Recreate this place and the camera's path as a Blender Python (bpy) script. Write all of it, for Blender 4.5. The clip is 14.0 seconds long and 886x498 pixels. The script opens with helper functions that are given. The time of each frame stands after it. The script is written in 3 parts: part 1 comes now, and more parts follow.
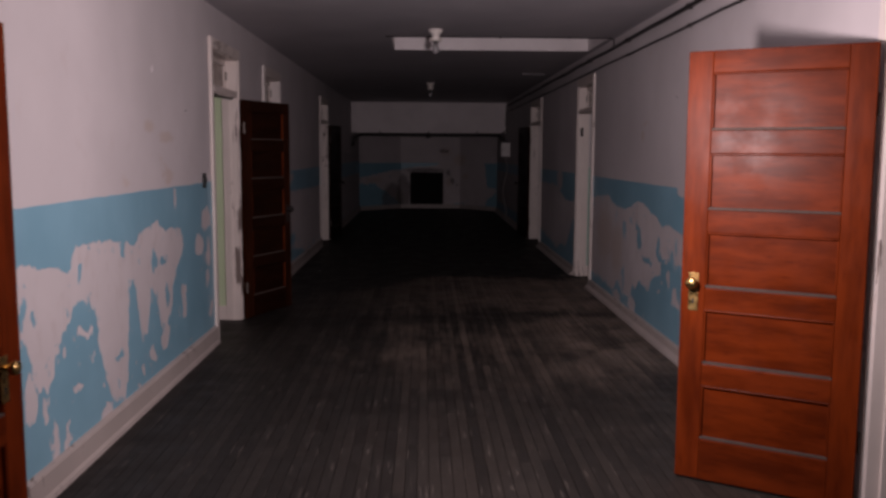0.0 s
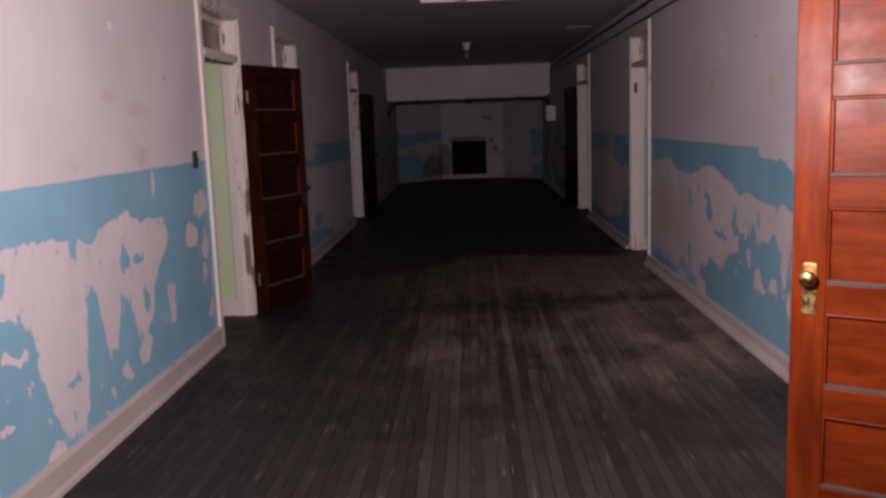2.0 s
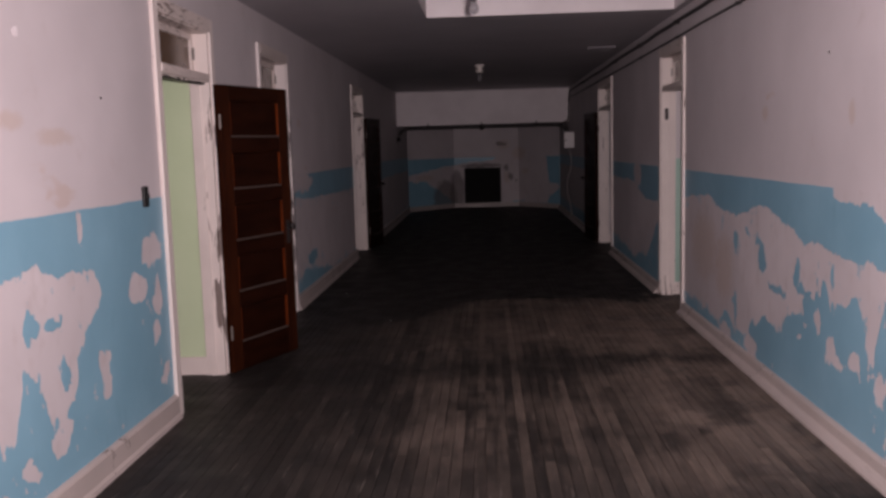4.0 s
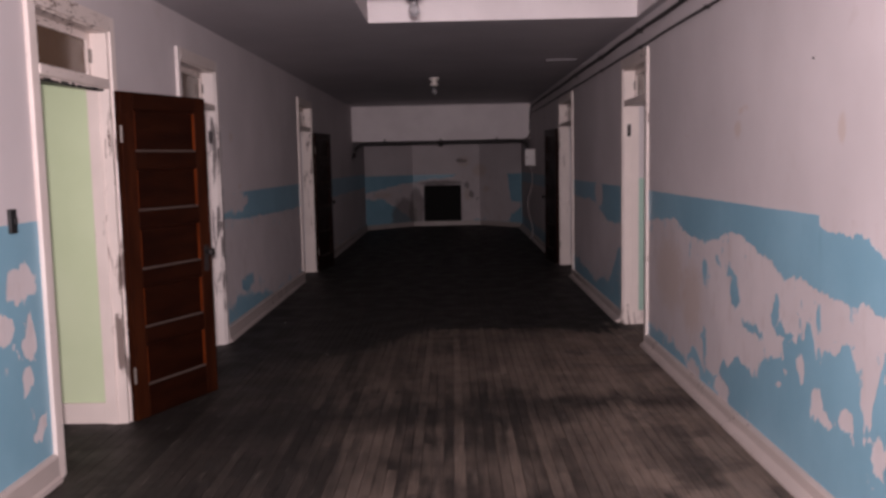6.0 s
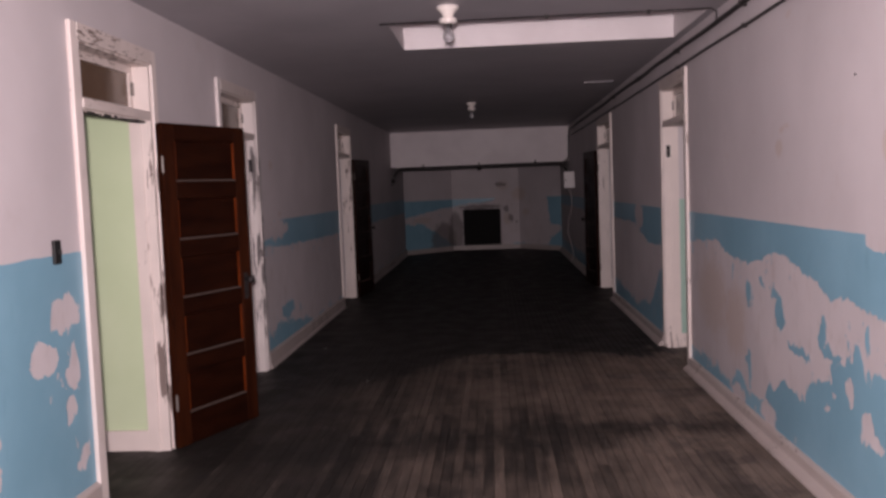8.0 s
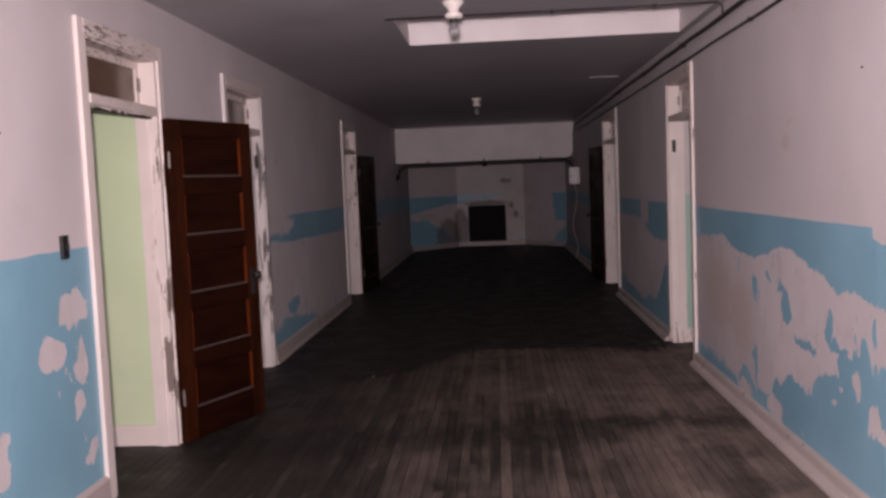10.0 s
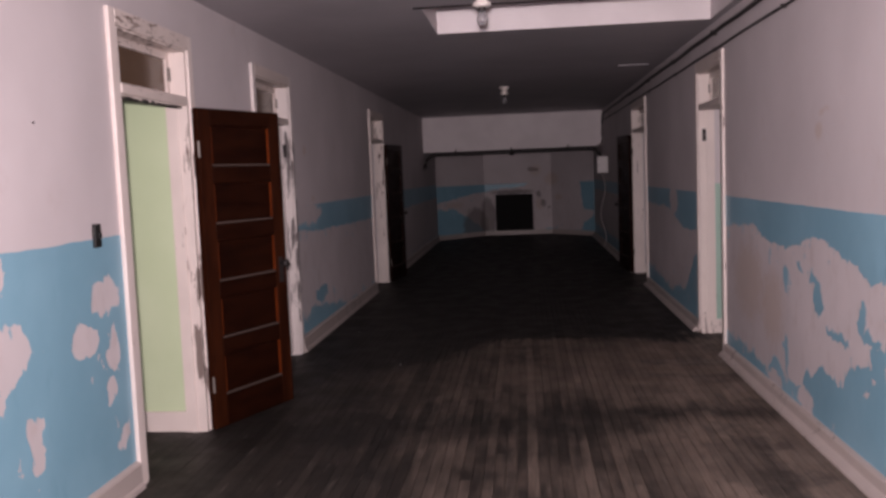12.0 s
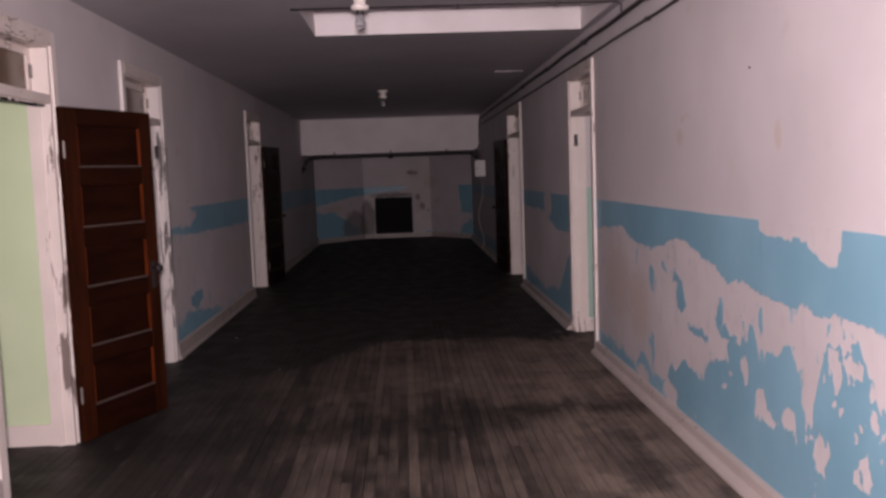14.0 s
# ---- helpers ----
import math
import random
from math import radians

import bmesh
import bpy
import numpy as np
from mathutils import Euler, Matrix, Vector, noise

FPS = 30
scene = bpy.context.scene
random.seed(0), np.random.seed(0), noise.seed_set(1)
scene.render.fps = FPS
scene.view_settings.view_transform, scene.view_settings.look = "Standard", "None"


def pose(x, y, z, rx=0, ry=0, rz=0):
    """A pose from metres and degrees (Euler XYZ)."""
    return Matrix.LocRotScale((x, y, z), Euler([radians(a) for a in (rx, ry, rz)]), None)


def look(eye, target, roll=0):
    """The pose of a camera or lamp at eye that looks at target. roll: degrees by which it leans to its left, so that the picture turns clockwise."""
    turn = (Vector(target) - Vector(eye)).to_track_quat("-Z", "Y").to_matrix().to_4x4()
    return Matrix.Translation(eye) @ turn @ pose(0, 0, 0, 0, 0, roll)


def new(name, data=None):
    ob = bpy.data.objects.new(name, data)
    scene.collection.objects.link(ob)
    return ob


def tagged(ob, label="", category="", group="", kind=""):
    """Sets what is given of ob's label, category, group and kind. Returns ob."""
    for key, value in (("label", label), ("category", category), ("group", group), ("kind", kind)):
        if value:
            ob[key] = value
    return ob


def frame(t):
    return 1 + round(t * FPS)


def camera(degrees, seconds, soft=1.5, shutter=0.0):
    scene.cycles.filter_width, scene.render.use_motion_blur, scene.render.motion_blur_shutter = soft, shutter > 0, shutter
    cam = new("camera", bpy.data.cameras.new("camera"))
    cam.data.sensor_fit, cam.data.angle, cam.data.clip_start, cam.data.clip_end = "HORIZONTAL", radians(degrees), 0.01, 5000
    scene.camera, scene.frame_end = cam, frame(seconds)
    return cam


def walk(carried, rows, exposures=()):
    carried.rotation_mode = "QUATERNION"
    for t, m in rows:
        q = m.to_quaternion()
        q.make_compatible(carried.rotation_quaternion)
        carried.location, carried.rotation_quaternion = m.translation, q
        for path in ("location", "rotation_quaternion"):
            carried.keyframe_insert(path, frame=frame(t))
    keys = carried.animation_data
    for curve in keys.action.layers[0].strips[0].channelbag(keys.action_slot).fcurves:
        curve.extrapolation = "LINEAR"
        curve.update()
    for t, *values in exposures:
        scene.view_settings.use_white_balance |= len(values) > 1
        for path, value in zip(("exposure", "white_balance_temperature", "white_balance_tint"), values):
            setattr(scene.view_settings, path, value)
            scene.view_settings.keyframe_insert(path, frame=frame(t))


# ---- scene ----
EXPOSURES = [(0, -0.9), (1.5, -0.4), (2.5, -0.1), (5.0, 0.5), (6.5, 0.8), (12.5, 0.8), (14.0, 0.74)]
cam = camera(54.9, 14.0, soft=3.0, shutter=0.5)
PATH = [
    (0, (0.136, -0.252, 1.571), (0.182, 1.735, 1.345), 0.3),
    (0.5, (0.127, 0.026, 1.561), (0.206, 2.012, 1.337), -0.9),
    (1, (0.119, 0.237, 1.558), (0.098, 2.226, 1.346), -2.4),
    (1.5, (0.218, 0.503, 1.544), (0.053, 2.48, 1.289), -0.8),
    (2, (0.263, 0.788, 1.536), (0.192, 2.765, 1.24), -2.0),
    (2.5, (0.14, 1.036, 1.587), (0.076, 3.024, 1.382), -1.8),
    (5, (0.491, 2.231, 1.563), (0.277, 4.203, 1.307), -1.5),
    (5.5, (0.538, 2.378, 1.563), (0.267, 4.344, 1.317), -1.5),
    (6, (0.474, 2.509, 1.574), (0.449, 4.499, 1.371), -1.2),
    (6.5, (0.464, 2.554, 1.568), (0.46, 4.544, 1.366), -1.0),
    (7, (0.474, 2.546, 1.574), (0.407, 4.536, 1.392), -1.8),
    (7.5, (0.488, 2.526, 1.58), (0.377, 4.519, 1.454), -1.3),
    (8, (0.494, 2.525, 1.577), (0.375, 4.516, 1.433), -2.2),
    (10.5, (0.486, 2.518, 1.566), (0.347, 4.507, 1.41), -2.4),
    (11, (0.492, 2.52, 1.575), (0.296, 4.504, 1.41), -3.1),
    (11.5, (0.489, 2.516, 1.577), (0.277, 4.498, 1.42), -2.8),
    (12, (0.483, 2.519, 1.57), (0.289, 4.502, 1.395), -2.3),
    (12.5, (0.487, 2.517, 1.573), (0.377, 4.507, 1.409), -2.6),
    (13, (0.486, 2.505, 1.58), (0.501, 4.499, 1.419), -2.0),
    (13.5, (0.483, 2.499, 1.576), (0.551, 4.491, 1.404), -2.0),
    (14, (0.485, 2.487, 1.569), (0.572, 4.477, 1.391), -2.0),
]
walk(cam, [(t, look(eye, target, roll)) for t, eye, target, roll in PATH], EXPOSURES)

# ---- light: fixed stand-in for the walker's torch, dim dusk outside the building ----
world = bpy.data.worlds.new("world")
scene.world = world
world.use_nodes = True
world.node_tree.nodes["Background"].inputs[0].default_value = (0.02, 0.02, 0.025, 1)
world.node_tree.nodes["Background"].inputs[1].default_value = 0.3
# unseen, not carried along: a wide flood, plus a narrow beam added to lift the far end
for nm, power, spread in (("torch_flood", 165, 180), ("torch_beam", 4, 50)):
    data = bpy.data.lights.new(nm, "AREA")
    data.shape, data.size, data.energy, data.color, data.spread = "DISK", 0.16, power, (1.0, 0.84, 0.87), radians(spread)
    new(nm, data).matrix_world = look((0.47, 2.4, 1.71), (0.32, 14, 1.75))

XL, XR, TOP = -1.575, 2.095, 2.735
THICK = 0.115
Y_BACK, Y_BULK, Y_END = -4.0, 20.2, 22.6


# ---- node helpers ----
class Nodes:
    def __init__(self, name):
        self.mat = bpy.data.materials.new(name)
        self.mat.use_nodes = True
        self.t = self.mat.node_tree
        self.bsdf = self.t.nodes["Principled BSDF"]
        self.pos = self.t.nodes.new("ShaderNodeNewGeometry").outputs["Position"]

    def put(self, socket, v):
        if hasattr(v, "is_output"):
            self.t.links.new(v, socket)
        elif isinstance(v, (tuple, list)) and len(v) == 3 and len(socket.default_value) == 4:
            socket.default_value = (*v, 1)
        else:
            socket.default_value = v

    def math(self, op, a, b=0.0, clamp=False):
        n = self.t.nodes.new("ShaderNodeMath")
        n.operation, n.use_clamp = op, clamp
        self.put(n.inputs[0], a), self.put(n.inputs[1], b)
        return n.outputs[0]

    def vec(self, op, a, b=(0, 0, 0)):
        n = self.t.nodes.new("ShaderNodeVectorMath")
        n.operation = op
        self.put(n.inputs[0], a), self.put(n.inputs[1], b)
        return n.outputs["Value"] if op == "LENGTH" else n.outputs[0]

    def noise(self, scale, detail=3.0, stretch=(1, 1, 1), at=None, rough=0.55, colour=False):
        n = self.t.nodes.new("ShaderNodeTexNoise")
        self.put(n.inputs["Vector"], self.vec("MULTIPLY", at or self.pos, stretch))
        n.inputs["Scale"].default_value, n.inputs["Detail"].default_value, n.inputs["Roughness"].default_value = scale, detail, rough
        return n.outputs["Color" if colour else "Fac"]

    def step(self, v, lo, hi, a=0.0, b=1.0):
        n = self.t.nodes.new("ShaderNodeMapRange")
        n.interpolation_type = "SMOOTHSTEP"
        self.put(n.inputs[0], v)
        for i, x in enumerate((lo, hi, a, b)):
            n.inputs[i + 1].default_value = x
        return n.outputs[0]

    def mix(self, f, a, b, how="MIX"):
        n = self.t.nodes.new("ShaderNodeMix")
        n.data_type, n.blend_type = "RGBA", how
        self.put(n.inputs[0], f), self.put(n.inputs[6], a), self.put(n.inputs[7], b)
        return n.outputs[2]

    def axes(self, v=None):
        n = self.t.nodes.new("ShaderNodeSeparateXYZ")
        self.put(n.inputs[0], v or self.pos)
        return n.outputs

    def ramp(self, f, stops):
        n = self.t.nodes.new("ShaderNodeValToRGB")
        self.put(n.inputs[0], f)
        e = n.color_ramp.elements
        e[0].position, e[1].position = stops[0][0], stops[-1][0]
        for p, v in stops[1:-1]:
            e.new(p)
        for el, (p, v) in zip(e, stops):
            el.color = (v, v, v, 1)
        return n.outputs[0]

    def bump(self, h, strength, dist=0.01, after=None):
        n = self.t.nodes.new("ShaderNodeBump")
        n.inputs["Strength"].default_value, n.inputs["Distance"].default_value = strength, dist
        self.put(n.inputs["Height"], h)
        if after:
            self.t.links.new(after, n.inputs["Normal"])
        return n.outputs[0]

    def done(self, colour, rough=0.6, normal=None, metal=0.0, spec=0.5):
        b = self.bsdf.inputs
        self.put(b["Base Color"], colour), self.put(b["Roughness"], rough)
        b["Metallic"].default_value, b["Specular IOR Level"].default_value = metal, spec
        if normal:
            self.t.links.new(normal, b["Normal"])
        return self.mat


def plain(name, colour, rough=0.5, metal=0.0, vary=0.25, scale=14.0, bump=0.1):
    n = Nodes(name)
    a = n.noise(scale, 4)
    c = n.mix(a, tuple(x * (1 - vary) for x in colour), tuple(min(1, x * (1 + vary)) for x in colour))
    return n.done(c, n.step(n.noise(scale * 3), 0.3, 0.7, rough - 0.08, rough + 0.1), n.bump(a, bump, 0.004), metal)


CREAM = (0.60, 0.545, 0.555)


def plaster(n):
    """Aged off-white paint with grime, faint rust spots and roller texture."""
    c = n.mix(n.step(n.noise(0.9, 4), 0.3, 0.75), tuple(x * 0.9 for x in CREAM), tuple(x * 1.05 for x in CREAM))
    c = n.mix(n.step(n.noise(5.5, 5), 0.6, 0.78, 0, 0.35), c, (0.50, 0.43, 0.42))
    return n.mix(n.step(n.noise(2.3, 3, (1, 0.8, 1.7)), 0.69, 0.76, 0, 0.4), c, (0.50, 0.36, 0.28))


def peeling_wall(name, line, band, spots, stains, span, axis=1, kept=(), worn_top=(), bare=(), warp=0.1):
    """Blue dado below line, flaked off inside a ragged band (y, upper z, lower z), in spots (y, z, half width, half
    height) and above worn_top (y, z); kept: blue islands left inside the band; bare: dark grey patches."""
    def flat(u, v):
        return (0, u, v) if axis else (u, 0, v)

    n = Nodes(name)
    base = plaster(n)
    for sy, sz, ry, rz in stains:
        d = n.vec("LENGTH", n.vec("MULTIPLY", n.vec("SUBTRACT", n.pos, flat(sy, sz)), flat(1 / ry, 1 / rz)))
        d = n.math("ADD", d, n.math("MULTIPLY", n.noise(18, 4), 0.9))
        base = n.mix(n.step(d, 0.9, 1.5, 0.34, 0), base, (0.46, 0.32, 0.22))
    w1 = n.vec("MULTIPLY", n.vec("SUBTRACT", n.noise(5.0, 2, (1, 1, 0.8), colour=True), (0.5, 0.5, 0.5)), flat(warp, warp * 0.8))
    w2 = n.vec("MULTIPLY", n.vec("SUBTRACT", n.noise(24, 4, (1, 1, 0.6), colour=True), (0.5, 0.5, 0.5)), flat(0.07, 0.075))
    p = n.vec("ADD", n.vec("ADD", n.pos, w1), w2)
    ax = n.axes(p)
    y0, y1 = span
    f = n.math("DIVIDE", n.math("SUBTRACT", ax[axis], y0), y1 - y0)
    up = n.ramp(f, [((b[0] - y0) / (y1 - y0), b[1] / 2) for b in band])
    low = n.ramp(f, [((b[0] - y0) / (y1 - y0), b[2] / 2) for b in band])
    drips = n.math("ADD", n.math("MULTIPLY", n.math("SUBTRACT", n.noise(6, 3, (1, 1, 0.25)), 0.5), 0.11), n.math("MULTIPLY", n.math("SUBTRACT", n.noise(17, 3, (1, 1, 0.4)), 0.5), 0.06))
    low = n.math("ADD", low, drips)
    half = n.math("MULTIPLY", ax[2], 0.5)
    rag = n.vec("ADD", p, n.vec("MULTIPLY", n.vec("SUBTRACT", n.noise(10, 4, (1, 1, 0.7), colour=True), (0.5, 0.5, 0.5)), flat(0.2, 0.16)))
    peel = n.math("MINIMUM", n.math("SUBTRACT", up, half), n.math("SUBTRACT", half, low))
    isle = n.noise(9.0, 4, (1, 1, 0.42))
    peel = n.math("SUBTRACT", peel, n.step(isle, 0.63, 0.7, 0, 0.1))
    peel = n.math("SUBTRACT", peel, n.step(n.noise(21, 4, (1, 1, 0.5)), 0.63, 0.7, 0, 0.06))
    chips = n.math("SUBTRACT", n.noise(15, 4, (1, 1, 0.6)), n.step(n.noise(1.3, 2), 0.35, 0.65, 0.74, 0.63))
    peel = n.math("MAXIMUM", peel, n.math("MULTIPLY", n.math("SUBTRACT", chips, n.step(n.axes()[2], 0.85, 1.15)), 0.3))
    for sy, sz, ry, rz in spots:
        d = n.vec("LENGTH", n.vec("MULTIPLY", n.vec("SUBTRACT", rag, flat(sy, sz)), flat(1 / ry, 1 / rz)))
        peel = n.math("MAXIMUM", peel, n.math("MULTIPLY", n.math("SUBTRACT", 1.0, d), 0.04))
    for sy, sz, ry, rz in kept:
        d = n.vec("LENGTH", n.vec("MULTIPLY", n.vec("SUBTRACT", rag, flat(sy, sz)), flat(1 / ry, 1 / rz)))
        peel = n.math("MINIMUM", peel, n.math("MULTIPLY", n.math("SUBTRACT", d, 1.0), 0.04))
    if worn_top:
        w0, w1 = worn_top[0][0], worn_top[-1][0]
        g = n.math("DIVIDE", n.math("SUBTRACT", n.axes(n.vec("ADD", n.pos, w2))[axis], w0), w1 - w0)
        peel = n.math("MAXIMUM", peel, n.math("SUBTRACT", half, n.ramp(g, [((a - w0) / (w1 - w0), b / 2) for a, b in worn_top])))
    flaked = n.step(peel, -0.0015, 0.0025)
    z = n.axes()[2]
    edge = n.math("SUBTRACT", line, n.math("ADD", z, n.math("MULTIPLY", n.math("SUBTRACT", n.noise(6, 3), 0.5), 0.02)))
    dado = n.math("MULTIPLY", n.step(edge, -0.003, 0.003), n.math("SUBTRACT", 1.0, flaked))
    blue = n.mix(n.step(n.noise(1.6, 4), 0.3, 0.7), (0.20, 0.375, 0.475), (0.24, 0.43, 0.535))
    blue = n.mix(n.step(n.noise(9, 5, (1, 1, 0.3)), 0.6, 0.8, 0, 0.35), blue, (0.13, 0.28, 0.36))
    under = n.mix(n.step(n.noise(11, 5, (1, 1, 0.5)), 0.5, 0.75, 0, 0.5), base, (0.47, 0.40, 0.39))
    ground = n.mix(n.step(z, line - 0.004, line + 0.004), under, base)
    colour = n.mix(dado, ground, blue)
    for sy, sz, ry, rz in bare:
        d = n.vec("LENGTH", n.vec("MULTIPLY", n.vec("SUBTRACT", rag, flat(sy, sz)), flat(1 / ry, 1 / rz)))
        colour = n.mix(n.step(d, 0.8, 1.1, 0.7, 0), colour, n.mix(n.noise(7, 4), (0.10, 0.085, 0.085), (0.17, 0.145, 0.14)))
    tex = n.bump(n.noise(90, 3), 0.12, 0.003)
    wave = n.bump(n.noise(3.0, 2), 0.25, 0.02, tex)
    return n.done(colour, n.step(dado, 0, 1, 0.62, 0.38), n.bump(dado, 0.5, 0.002, wave), spec=0.35)


def boards(name, joined):
    """Dark worn strip flooring; every board has its own tone."""
    n = Nodes(name)
    if joined:
        r = n.t.nodes.new("ShaderNodeNewGeometry").outputs["Random Per Island"]
    else:
        r = n.t.nodes.new("ShaderNodeObjectInfo").outputs["Random"]
    shift = n.t.nodes.new("ShaderNodeCombineXYZ")
    n.put(shift.inputs[1], n.math("MULTIPLY", r, 37.0))
    at = n.vec("ADD", n.pos, shift.outputs[0])
    grain = n.noise(6, 5, (16, 0.7, 1), at)
    wob = n.vec("ADD", n.vec("MULTIPLY", n.vec("SUBTRACT", n.noise(1.5, 4, colour=True), (0.5, 0.5, 0.5)), (1.5, 1.7, 0)),
                n.vec("MULTIPLY", n.vec("SUBTRACT", n.noise(2.2, 4, (7, 1, 1), at, colour=True), (0.5, 0.5, 0.5)), (0.3, 1.1, 0)))
    ax = n.axes(n.vec("ADD", n.pos, wob))
    # pale worn boards up to a curved far edge, dark beyond, fainter to the left
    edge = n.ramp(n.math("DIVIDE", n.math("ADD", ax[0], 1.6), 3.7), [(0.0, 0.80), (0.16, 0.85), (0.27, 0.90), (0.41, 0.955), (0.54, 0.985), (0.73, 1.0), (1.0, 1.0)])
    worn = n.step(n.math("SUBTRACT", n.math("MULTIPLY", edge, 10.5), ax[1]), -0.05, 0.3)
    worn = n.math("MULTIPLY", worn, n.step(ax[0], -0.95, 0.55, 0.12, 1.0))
    # near end toned down: weaker lamplight there is painted into the colour
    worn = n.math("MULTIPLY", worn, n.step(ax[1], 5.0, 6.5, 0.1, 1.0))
    # a darker belt across the worn stretch
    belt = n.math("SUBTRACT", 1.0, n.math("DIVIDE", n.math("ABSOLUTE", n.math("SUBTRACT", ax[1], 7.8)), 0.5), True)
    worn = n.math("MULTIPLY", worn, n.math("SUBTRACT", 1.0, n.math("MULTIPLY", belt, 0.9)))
    # boards worn one by one in the middle, evenly beside the wall
    single = n.step(n.math("ADD", n.math("MULTIPLY", r, 0.1), n.math("MULTIPLY", n.math("ADD", n.noise(2.6, 5, (6, 0.8, 1), at), n.noise(1.7, 4)), 0.5)), 0.42, 0.66, 0.06, 0.62)
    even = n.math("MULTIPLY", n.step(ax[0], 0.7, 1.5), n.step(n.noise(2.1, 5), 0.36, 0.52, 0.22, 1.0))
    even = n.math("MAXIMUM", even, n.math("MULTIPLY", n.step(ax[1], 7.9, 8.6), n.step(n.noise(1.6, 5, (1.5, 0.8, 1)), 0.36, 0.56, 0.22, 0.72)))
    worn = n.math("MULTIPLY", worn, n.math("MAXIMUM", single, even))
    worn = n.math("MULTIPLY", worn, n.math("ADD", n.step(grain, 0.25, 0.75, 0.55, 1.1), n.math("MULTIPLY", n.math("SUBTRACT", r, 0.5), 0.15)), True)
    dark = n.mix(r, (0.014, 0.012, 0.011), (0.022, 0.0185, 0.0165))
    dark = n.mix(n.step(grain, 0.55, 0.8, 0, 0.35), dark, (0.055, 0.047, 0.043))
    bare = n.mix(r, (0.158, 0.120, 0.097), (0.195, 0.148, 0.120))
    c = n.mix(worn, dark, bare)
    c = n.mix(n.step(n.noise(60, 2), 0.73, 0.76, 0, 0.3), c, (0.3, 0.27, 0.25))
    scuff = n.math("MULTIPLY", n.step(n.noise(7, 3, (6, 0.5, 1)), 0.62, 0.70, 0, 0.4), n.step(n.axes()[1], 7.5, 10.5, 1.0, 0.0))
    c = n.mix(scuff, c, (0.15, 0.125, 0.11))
    return n.done(c, n.step(n.noise(4, 4), 0.3, 0.7, 0.5, 0.7), n.bump(grain, 0.15, 0.003), spec=0.25)


def varnished(name, along, deep=(1, 1, 1)):
    """Red-brown varnished softwood, grain running along the given local axis."""
    n = Nodes(name)
    o = n.t.nodes.new("ShaderNodeTexCoord").outputs["Object"]
    r = n.t.nodes.new("ShaderNodeObjectInfo").outputs["Random"]
    shift = n.t.nodes.new("ShaderNodeCombineXYZ")
    n.put(shift.inputs[0], n.math("MULTIPLY", r, 9.0)), n.put(shift.inputs[2], n.math("MULTIPLY", r, 5.0))
    at = n.vec("ADD", o, shift.outputs[0])
    s = (0.8, 4, 4) if along == "x" else (4, 4, 0.6)
    g = n.noise(3.2, 6, s, at, 0.62)
    fine = n.noise(16, 3, s, at)
    c = n.mix(n.step(g, 0.3, 0.7), tuple(d * v for d, v in zip(deep, (0.13, 0.02, 0.004))), tuple(d * v for d, v in zip(deep, (0.27, 0.044, 0.008))))
    c = n.mix(n.step(fine, 0.55, 0.75, 0, 0.4), c, tuple(d * v for d, v in zip(deep, (0.085, 0.012, 0.005))))
    c = n.mix(n.step(n.noise(45, 3, at=o), 0.75, 0.8, 0, 0.4), c, tuple(d * v for d, v in zip(deep, (0.30, 0.09, 0.03))))
    return n.done(c, n.step(n.noise(5, 4, at=o), 0.3, 0.7, 0.3, 0.45), n.bump(g, 0.12, 0.003), spec=0.08)


def flaking(name, paint, wood, amount, upright=True, places=(), front=-9.0):
    """White gloss paint flaking off grey wood in long vertical flakes."""
    n = Nodes(name)
    f = n.noise(13, 5, (2.2, 2.2, 0.3) if upright else (3.0, 1.1, 5.0), rough=0.65)
    big = n.noise(1.1, 2)
    v = n.math("ADD", f, n.math("MULTIPLY", n.math("SUBTRACT", big, 0.5), 0.7 if not places else 0.3))
    for sy, sz, ry, rz in places:
        d = n.vec("LENGTH", n.vec("MULTIPLY", n.vec("SUBTRACT", n.pos, (0, sy, sz)), (0, 1 / ry, 1 / rz)))
        v = n.math("ADD", v, n.math("MULTIPLY", n.step(d, 0.3, 1.3, 0.2, 0.0), n.step(n.axes()[0], front, front + 0.004)))
    m = n.step(v, amount, amount + 0.015)
    c = n.mix(n.step(n.noise(3, 4), 0.3, 0.7), tuple(x * 0.9 for x in paint), paint)
    c = n.mix(n.step(n.noise(70, 2), 0.74, 0.78, 0, 0.6), c, (0.2, 0.15, 0.13))
    c = n.mix(m, c, wood)
    return n.done(c, n.step(m, 0, 1, 0.42, 0.8), n.bump(m, -0.6, 0.003, n.bump(n.noise(40, 3), 0.15, 0.003)))


